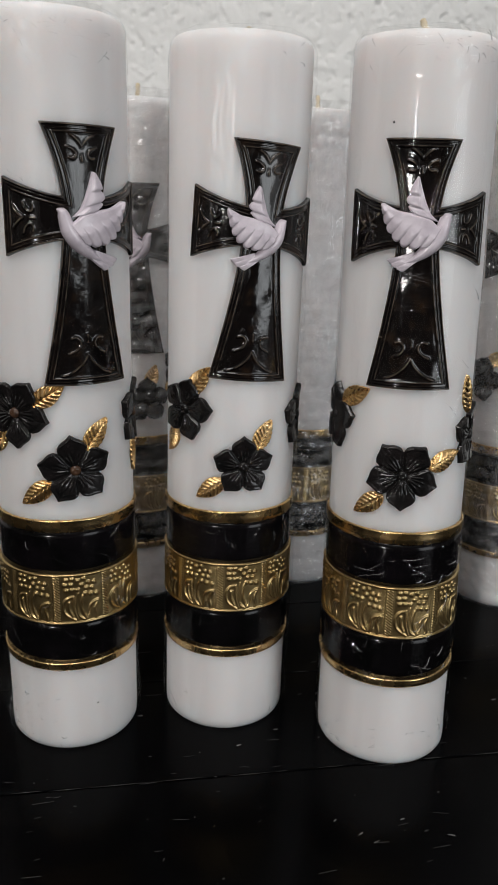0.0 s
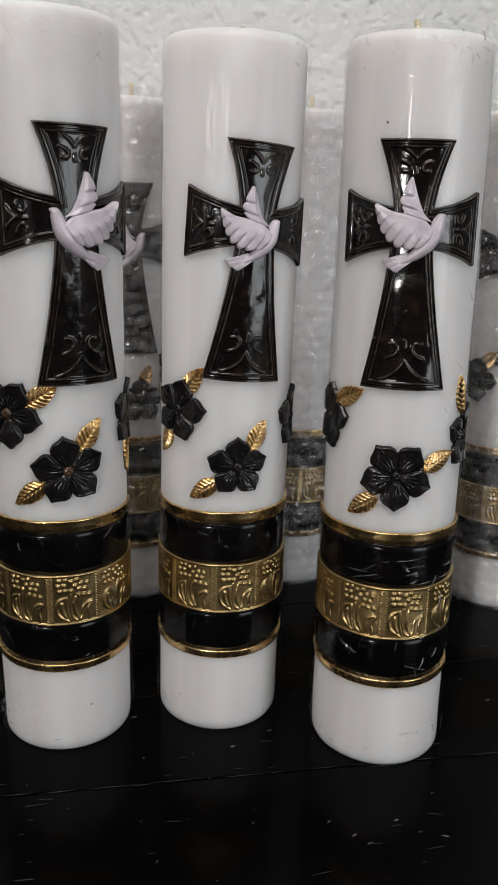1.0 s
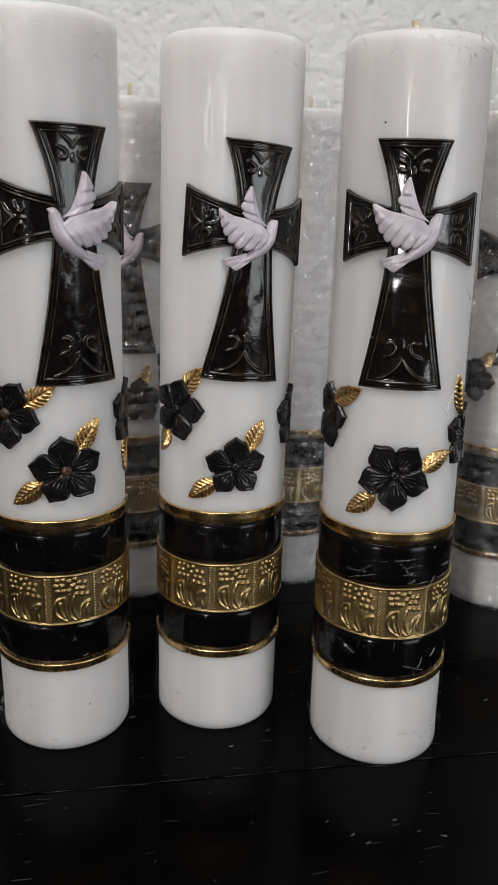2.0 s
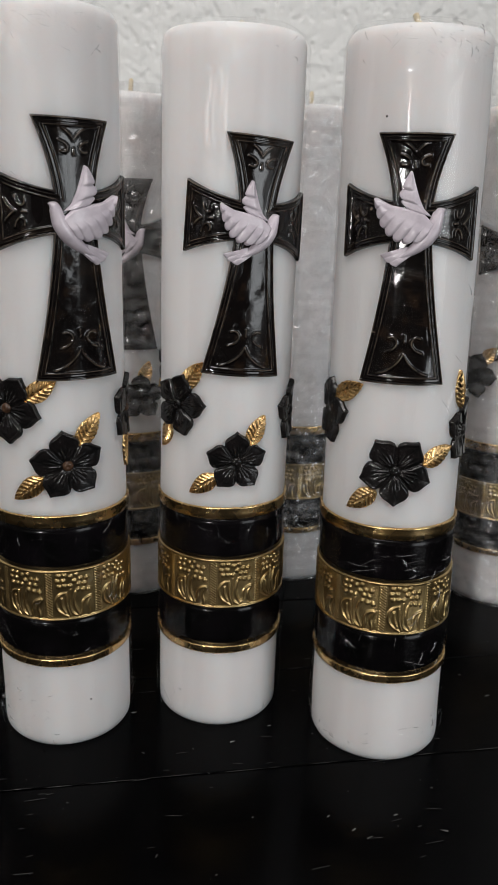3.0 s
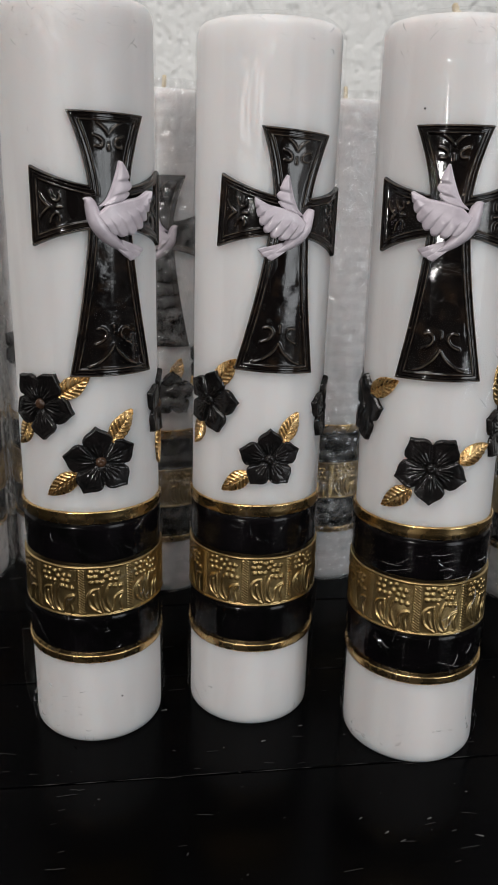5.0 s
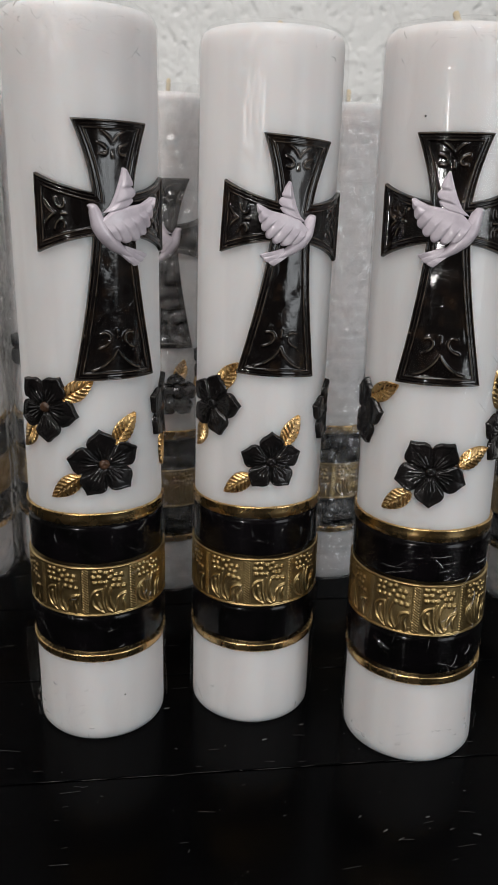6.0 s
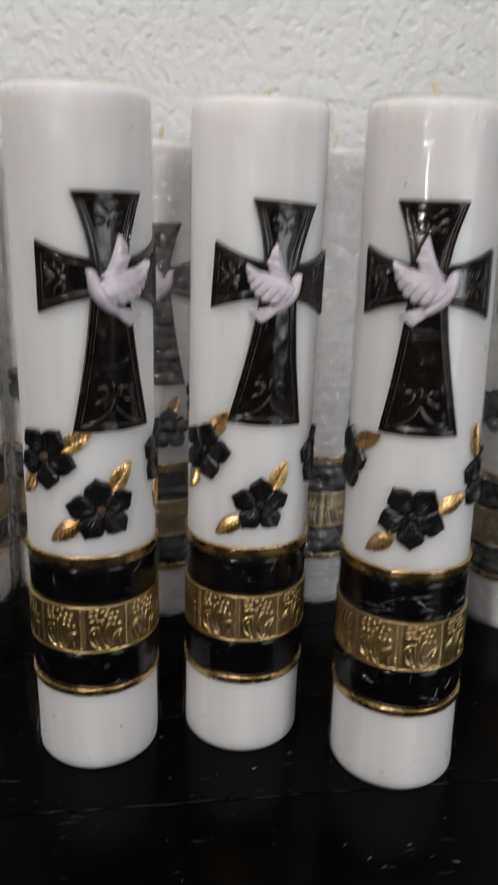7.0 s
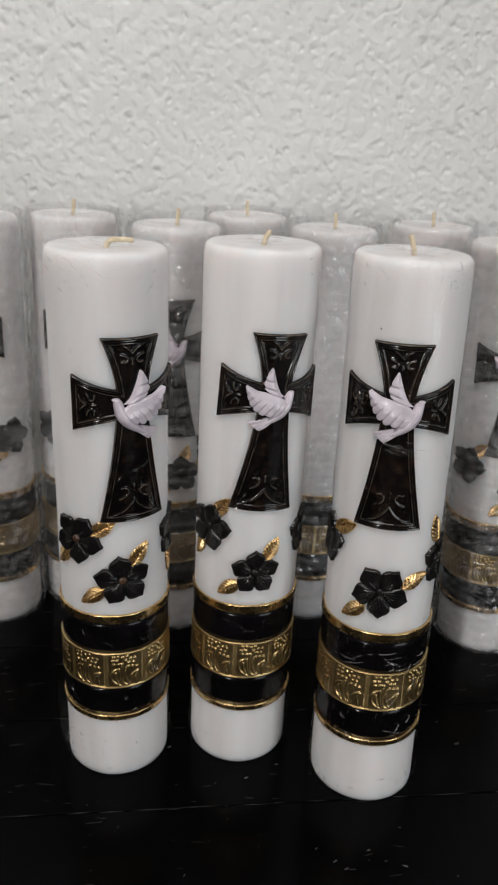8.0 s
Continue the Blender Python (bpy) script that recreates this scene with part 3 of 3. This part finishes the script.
def candle(x, y, r, lean, label, spec):
    """One decorated pillar candle with all its ornaments."""
    thing = new("decorated_candle")
    thing.location = (x, y, 0)
    tagged(thing, label, "candle", spec["group"])
    body, dz, top = Body(r, lean, spec.get("taper", 0.0)), spec["dz"], spec["top"]
    part("wax_pillar", wax_shape(body, top), WAX, thing)
    for name, low, high, m, tag in (("gold_stripe", 0.1131, 0.1186, GOLD, "thin polished gold stripe"),
                                    ("gold_stripe", 0.0441, 0.0480, GOLD, "thin polished gold stripe")):
        part(name, stripe_shape(body, low + dz, high + dz, len(name) + int(low * 1e4)), m, thing, tag)
    for low, high in ((0.0930, 0.1133), (0.0479, 0.0685)):
        part("black_band", ring_shape(body, [(low + dz, -0.0002), (low + dz, 0.0004)] + [(low + dz + (high - low) * k / 6, 0.0005) for k in range(1, 6)] + [(high + dz, 0.0004), (high + dz, -0.0002)], 120, 0.0002, 3), BLACK_FOIL, thing, "glossy black foil band")
    part("embossed_band", embossed_shape(body, 0.0682 + dz, 0.0933 + dz, spec["phase"]), GOLD_EMBOSSED, thing, "gold foil band embossed with berries and leaves")
    part("cross", cross_shape(body, *spec["cross"]), BLACK_RESIN, thing, "glossy black flared cross with carved ends")
    trunk, tail, far, near = dove_shapes(body, *spec["dove"])
    dove = part("dove", trunk, LILAC, thing, "pale lilac flying dove in relief")
    part("tail", tail, LILAC, dove)
    part("wing", far, LILAC, dove, "raised far wing")
    part("wing", near, LILAC, dove, "spread near wing of long feathers")
    for phi, z, turn, size in spec["flowers"]:
        bloom = part("flower", flower_shape(body, phi, z, turn, size), BLACK_FLOWER, thing, "black five-petalled flower")
        part("bead", bead_shape(body, phi, z), BEAD if spec.get("brown") else BLACK_FLOWER, bloom, "small round flower centre")
    for base, tip in spec["leaves"]:
        part("leaf", leaf_shape(body, base, tip, 0.0042), GOLD_LEAF, thing, "veined gold leaf")
    for phi, z in spec.get("specks", ()):
        part("speck", bead_shape(body, phi, z, 0.00045, 0.0002, 0.0001), SPECK, thing, "tiny dark speck in the wax")
    part("wick", wick_shape(body, top - 0.0022, spec["wick"], 0.0013), WICK, thing, "tan cotton wick")
    if spec.get("film"):
        wrap = part("clear_wrap", film_shape(body, top, *spec["film"]), FILM if spec.get("tight") else LOOSE_FILM, thing, "crinkled clear plastic wrap")
        tagged(part("crease", crease_shape(body, spec["creases"], spec["film"][2]), CREASE, wrap, "fine bright creases in the wrap"), kind="stuff")
    else:
        part("bubble_wrap", bubble_shape(body, top), BUBBLES, thing, "clear bubble wrap")
    return thing


# ---- room ----
ROOM = pose(0, 0, 0, 0, 0, 9.8)
WALL_AT = 0.2625
FLOOR_AT, CEILING_AT = -0.76, 1.76


def rough_wall():
    """White wall with a hand-trowelled skin: soft swells and slanting dents."""
    sh = Shape()
    fine_x, fine_z = np.arange(-0.36, 0.40, 0.0013), np.arange(0.20, 0.58, 0.0013)
    xs = np.concatenate([np.linspace(-2.0, -0.37, 12), fine_x, np.linspace(0.41, 2.0, 12)])
    zs = np.concatenate([np.linspace(FLOOR_AT, 0.19, 10), fine_z, np.linspace(0.59, CEILING_AT, 10)])
    x, z = np.meshgrid(xs, zs, indexing="ij")
    a, b = turned(x, z, -32)
    dent = vn(a * 330 + 190, b * 190 + 190, 0) * 0.65 + vn(a * 760 + 330, b * 480 + 330, 1) * 0.35
    swell = vn(x * 210 + 130, z * 210 + 130, 2)
    pit = vn(a * 380 + 170, b * 260 + 170, 3)
    h = 0.0014 * swell - 0.0011 * step(0.54, 0.78, dent) - 0.0022 * step(0.84, 0.95, pit) + 0.0005 * vn(x * 600 + 300, z * 600 + 300, 4)
    sh.sheet(x, WALL_AT - h, z)
    base = len(sh.verts)
    for px, py, pz in ((-2, WALL_AT + 0.01, FLOOR_AT), (2, WALL_AT + 0.01, FLOOR_AT), (2, WALL_AT + 0.01, CEILING_AT), (-2, WALL_AT + 0.01, CEILING_AT),
                       (-2, WALL_AT + 0.12, FLOOR_AT), (2, WALL_AT + 0.12, FLOOR_AT), (2, WALL_AT + 0.12, CEILING_AT), (-2, WALL_AT + 0.12, CEILING_AT)):
        sh.verts.append((px, py, pz))
    sh.faces += [tuple(base + i for i in f) for f in ((0, 1, 2, 3), (5, 4, 7, 6), (4, 0, 3, 7), (1, 5, 6, 2), (3, 2, 6, 7), (4, 5, 1, 0))]
    ob = new("wall_north", sh.mesh("wall_north", PLASTER))
    ob.matrix_world = ROOM
    return tagged(ob, "white painted wall with hand-trowelled rough plaster", "wall", kind="structure")


rough_wall()
# unseen walls added to close the room, darkened to hold back bounced light
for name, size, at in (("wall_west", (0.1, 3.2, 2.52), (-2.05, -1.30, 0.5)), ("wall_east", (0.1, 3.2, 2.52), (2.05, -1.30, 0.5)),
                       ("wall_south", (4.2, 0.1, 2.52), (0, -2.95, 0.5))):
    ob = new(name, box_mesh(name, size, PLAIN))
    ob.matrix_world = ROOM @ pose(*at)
    tagged(ob, "plain unseen room wall, toned dark taupe to dim reflections", "wall", kind="structure")
ob = new("floor", box_mesh("floor", (4.2, 3.5, 0.1), FLOORING))
ob.matrix_world = ROOM @ pose(0, -1.3, FLOOR_AT - 0.05)
tagged(ob, "plain brown room floor", "floor", kind="structure")
ob = new("ceiling", box_mesh("ceiling", (4.2, 3.5, 0.1), CEILING))
ob.matrix_world = ROOM @ pose(0, -1.3, CEILING_AT + 0.05)
tagged(ob, "plain white painted ceiling", "ceiling", kind="structure")


# ---- table ----
def table():
    thing = new("table")
    thing.matrix_world = ROOM @ pose(0, 0, FLOOR_AT)
    tagged(thing, "black painted wooden plank table against the wall", "table")
    top = -FLOOR_AT
    pitch, seam, back, front = 0.0775, -0.0629, 0.252, -0.45
    edges = [back] + [seam + pitch * k for k in range(3, -5, -1)] + [front]
    rng = random.Random(4)
    for far, near in zip(edges, edges[1:]):
        if far - near < 0.02:
            continue
        me = box_mesh("plank", (1.7, far - near - 0.0007, 0.024), PAINT, 0.0006)
        ob = new("plank", me)
        ob.parent = thing
        ob.location = (0, (far + near) / 2, top - 0.012 + rng.uniform(-0.00012, 0.0))
    for x in (-0.78, 0.78):
        for y in (back - 0.05, front + 0.05):
            ob = new("leg", box_mesh("leg", (0.06, 0.06, top - 0.024), PAINT, 0.003))
            ob.parent = thing
            ob.location = (x, y, (top - 0.024) / 2)
    ob = new("apron", box_mesh("apron", (1.5, 0.02, 0.08), PAINT, 0.002))
    ob.parent = thing
    ob.location = (0, front + 0.05, top - 0.064)
    # rubbed, dusty plank edges in broken runs
    sh = Shape()
    for v in edges[2:-2]:
        x = -0.4
        while x < 0.45:
            run, gap = rng.uniform(0.004, 0.03), rng.choice((0.0006, 0.002, 0.006, 0.012)) * (1 if abs(v - seam) < 0.001 else 7)
            w = rng.uniform(0.00010, 0.00024)
            o = v + rng.uniform(-0.00025, 0.00025)
            sh.poly([(x, o - w, top + 0.00012), (x + run * 0.5, o - w * 1.4, top + 0.00012), (x + run, o, top + 0.00012), (x + run * 0.5, o + w, top + 0.00012)])
            x += run + gap
    tagged(part("worn_edge", sh, RUBBED, thing, "pale rubbed plank edges", False), kind="stuff")
    return thing


table()


# ---- candles ----
FRONT = "unwrapped candles in the front row"
candle(-0.0739, -0.0183, 0.0298, (0.0067, -0.0537), "white pillar candle with black cross, left-facing dove, in loose clear wrap", {
    "group": FRONT, "taper": 0.02, "brown": True, "specks": ((33.0, 0.0236),), "dz": 0.0, "top": 0.3125, "phase": 2.0, "cross": (34.3, 0.2413, 0.0), "dove": (44.0, 0.2385, True, 0, 1.0),
    "flowers": ((21.2, 0.1411, 97, 0.0148), (-25.5, 0.165, 60, 0.0145), (93, 0.160, 80, 0.0145)),
    "leaves": (((29.8, 0.1495), (48.4, 0.1625)), ((3.0, 0.1360), (-22.5, 0.1255)), ((-9.5, 0.1690), (15.1, 0.1775)), ((-38, 0.157), (-54, 0.145)), ((93, 0.151), (87, 0.133))),
    "wick": ((0, 0, 0), (0.0005, 0, 0.003), (0.003, 0.001, 0.0045), (0.010, 0.002, 0.0046), (0.013, 0.002, 0.0042)), "film": (-74, 0.0042, 1),
    "creases": ((-70, 10, 0.002, 0.03, 40, 0.8, 3, 60, 40), (-30, 60, 0.046, 0.112, 10, 2, 6, 20, 40), (-60, 60, 0.295, 0.312, 40, 0.8, 4, -10, 30), (-40, 0, 0.2, 0.29, 3, 1, 3, -40, 30))})
candle(0, 0, 0.0300, (0.0026, -0.0021), "white pillar candle with black cross, right-facing dove, in tight clear wrap", {
    "group": FRONT, "dz": -0.0032, "top": 0.3130, "phase": -4.0, "cross": (22.0, 0.2396, -3.6), "dove": (14.0, 0.2375, False, -3, 0.93),
    "flowers": ((12.7, 0.1371, 90, 0.0134), (-42, 0.1612, 75, 0.0140), (80, 0.156, 90, 0.0140)),
    "leaves": (((23.1, 0.1446), (36.6, 0.1578)), ((-3.5, 0.1307), (-27.5, 0.1214)), ((-37.1, 0.1684), (-17.7, 0.1812)), ((-52, 0.152), (-63, 0.139))),
    "wick": ((0, 0, 0), (0.0005, 0, 0.003), (0.002, 0.001, 0.006), (0.003, 0.002, 0.0075)), "film": (95, 0.0014, 2),
    "creases": ((-60, 60, 0.05, 0.112, 6, 2, 5, 10, 40), (-40, 60, 0.298, 0.312, 8, 0.8, 3, 0, 30), (-60, 60, 0.003, 0.02, 4, 0.8, 3, 20, 40))})
candle(0.0795, -0.0211, 0.0301, (-0.0124, 0.0366), "white pillar candle with black cross, right-facing dove, upright wick", {
    "group": FRONT, "tight": True, "taper": 0.03, "specks": ((-31.8, 0.2805),), "dz": -0.0032, "top": 0.3135, "phase": -9.0, "cross": (-7.6, 0.2418, 0.3), "dove": (-12.4, 0.2412, False, 0, 1.0),
    "flowers": ((-6.6, 0.1410, -90, 0.0150), (-79, 0.161, 80, 0.0145), (65, 0.1555, 85, 0.0140)),
    "leaves": (((14.7, 0.1440), (42.5, 0.1508)), ((-20.8, 0.1315), (-45, 0.1216)), ((-66.3, 0.1685), (-37.2, 0.1762)), ((57, 0.166), (48, 0.183))),
    "wick": ((0, 0, 0), (-0.0003, 0, 0.003), (-0.0015, 0, 0.007), (-0.003, 0, 0.0105)), "film": (-70, 0.0022, 3),
    "creases": ((-60, 60, 0.045, 0.068, 15, 2, 6, 15, 45), (-60, 60, 0.09, 0.112, 13, 3, 9, 20, 14), (-70, 60, 0.002, 0.020, 24, 0.8, 3, 20, 40), (-15, 15, 0.219, 0.226, 9, 5, 12, -10, 6), (25, 60, 0.14, 0.22, 4, 4, 9, -50, 12),
                (-60, 60, 0.300, 0.313, 40, 0.8, 4, 0, 40), (10, 40, 0.07, 0.092, 4, 5, 10, 50, 10))})

BACK = "bubble-wrapped candles against the wall"
back_spec = {
    "group": BACK, "dz": -0.0095, "top": 0.3035, "phase": 5.0, "cross": (0, 0.2250, 0.0), "dove": (-9, 0.2240, False, 2),
    "flowers": ((14, 0.132, 90, 0.0140), (-56, 0.151, 70, 0.0140), (60, 0.152, 75, 0.0140), (180, 0.135, 60, 0.0140)),
    "leaves": (((16, 0.140), (24, 0.154)), ((2, 0.125), (-20, 0.116)), ((-48, 0.159), (-28, 0.169)), ((50, 0.145), (38, 0.134))),
    "wick": ((0, 0, 0), (0.0003, 0, 0.004), (0.0008, 0, 0.008), (0.001, 0, 0.012))}
wrapped = candle(-0.063, 0.133, 0.0300, (0, 0), "white pillar candle with black cross wrapped in bubble wrap", back_spec)
wrapped.matrix_world = pose(-0.063, 0.133, 0, 0, 0, 4)
for x, y, turn in ((-0.200, 0.124, -8), (-0.1405, 0.158, 25), (0.0445, 0.161, -120), (-0.0205, 0.213, 120), (0.1205, 0.213, -140)):
    copy_thing(wrapped, pose(x, y, 0, 0, 0, turn))
leaning = candle(0.1825, 0.134, 0.0300, (-0.0598, 0.0052), "white pillar candle in bubble wrap, leaning a little", back_spec)
leaning.matrix_world = pose(0.1825, 0.134, 0, 0, 0, 5)


# ---- flecks on the table ----
def strewn(name, spots, material, tilt, rng, label, category):
    """Flat flakes, lint and scratches that lie on the planks: rows of x, y, half length and half width."""
    sh = Shape()
    for x, y, long, wide in spots:
        way = radians(rng.gauss(10, tilt))
        ring = []
        for k in range(8):
            a = 2 * math.pi * k / 8
            f = rng.uniform(0.5, 1.2)
            px, py = long * f * math.cos(a), wide * f * math.sin(a)
            ring.append((x + px * math.cos(way) - py * math.sin(way), y + px * math.sin(way) + py * math.cos(way)))
        sh.poly([(px, py, 0.0002) for px, py in ring])
        for k in range(8):
            (ax, ay), (bx, by) = ring[k], ring[(k + 1) % 8]
            sh.poly([(ax, ay, 0.0), (bx, by, 0.0), (bx, by, 0.0002), (ax, ay, 0.0002)])
    return tagged(new(name, sh.mesh(name, material, False)), label, category, kind="stuff")


def flecks():
    """Lint and chips, then fine dull scratches along the grain."""
    rng = random.Random(11)
    spots = [(-0.019, -0.112, 3), (0.005, -0.120, 1.5), (-0.032, -0.052, 2), (-0.081, -0.072, 1.2), (-0.060, -0.085, 2), (-0.028, -0.091, 1.5),
             (0.019, -0.090, 2), (0.051, -0.088, 3), (0.061, -0.095, 4), (0.067, -0.099, 4), (0.080, -0.086, 5), (0.089, -0.092, 4), (0.099, -0.094, 5),
             (0.009, -0.042, 4), (0.048, -0.034, 1.5), (0.027, -0.029, 4), (-0.041, -0.022, 5), (0.099, -0.069, 2), (-0.001, -0.064, 2), (0.144, 0.002, 5), (0.134, 0.021, 2)]
    spots += [(rng.uniform(-0.16, 0.2), rng.uniform(-0.14, 0.10), rng.choice((0.5, 0.6, 0.8, 1.0, 1.5))) for _ in range(90)]
    strewn("dust_flecks", [(x, y, size * 0.00036, size * rng.uniform(0.00003, 0.00008) + 0.00007) for x, y, size in spots], DUST, 28, rng,
           "pale dust flecks and lint lying on the black table", "dust")
    lines = [(rng.uniform(-0.18, 0.22), rng.uniform(-0.15, 0.12), rng.uniform(0.001, 0.005), rng.uniform(0.00005, 0.00012)) for _ in range(110)]
    strewn("table_scratches", lines, RUBBED, 7, rng, "fine dull scratches along the black planks", "scratches")


flecks()
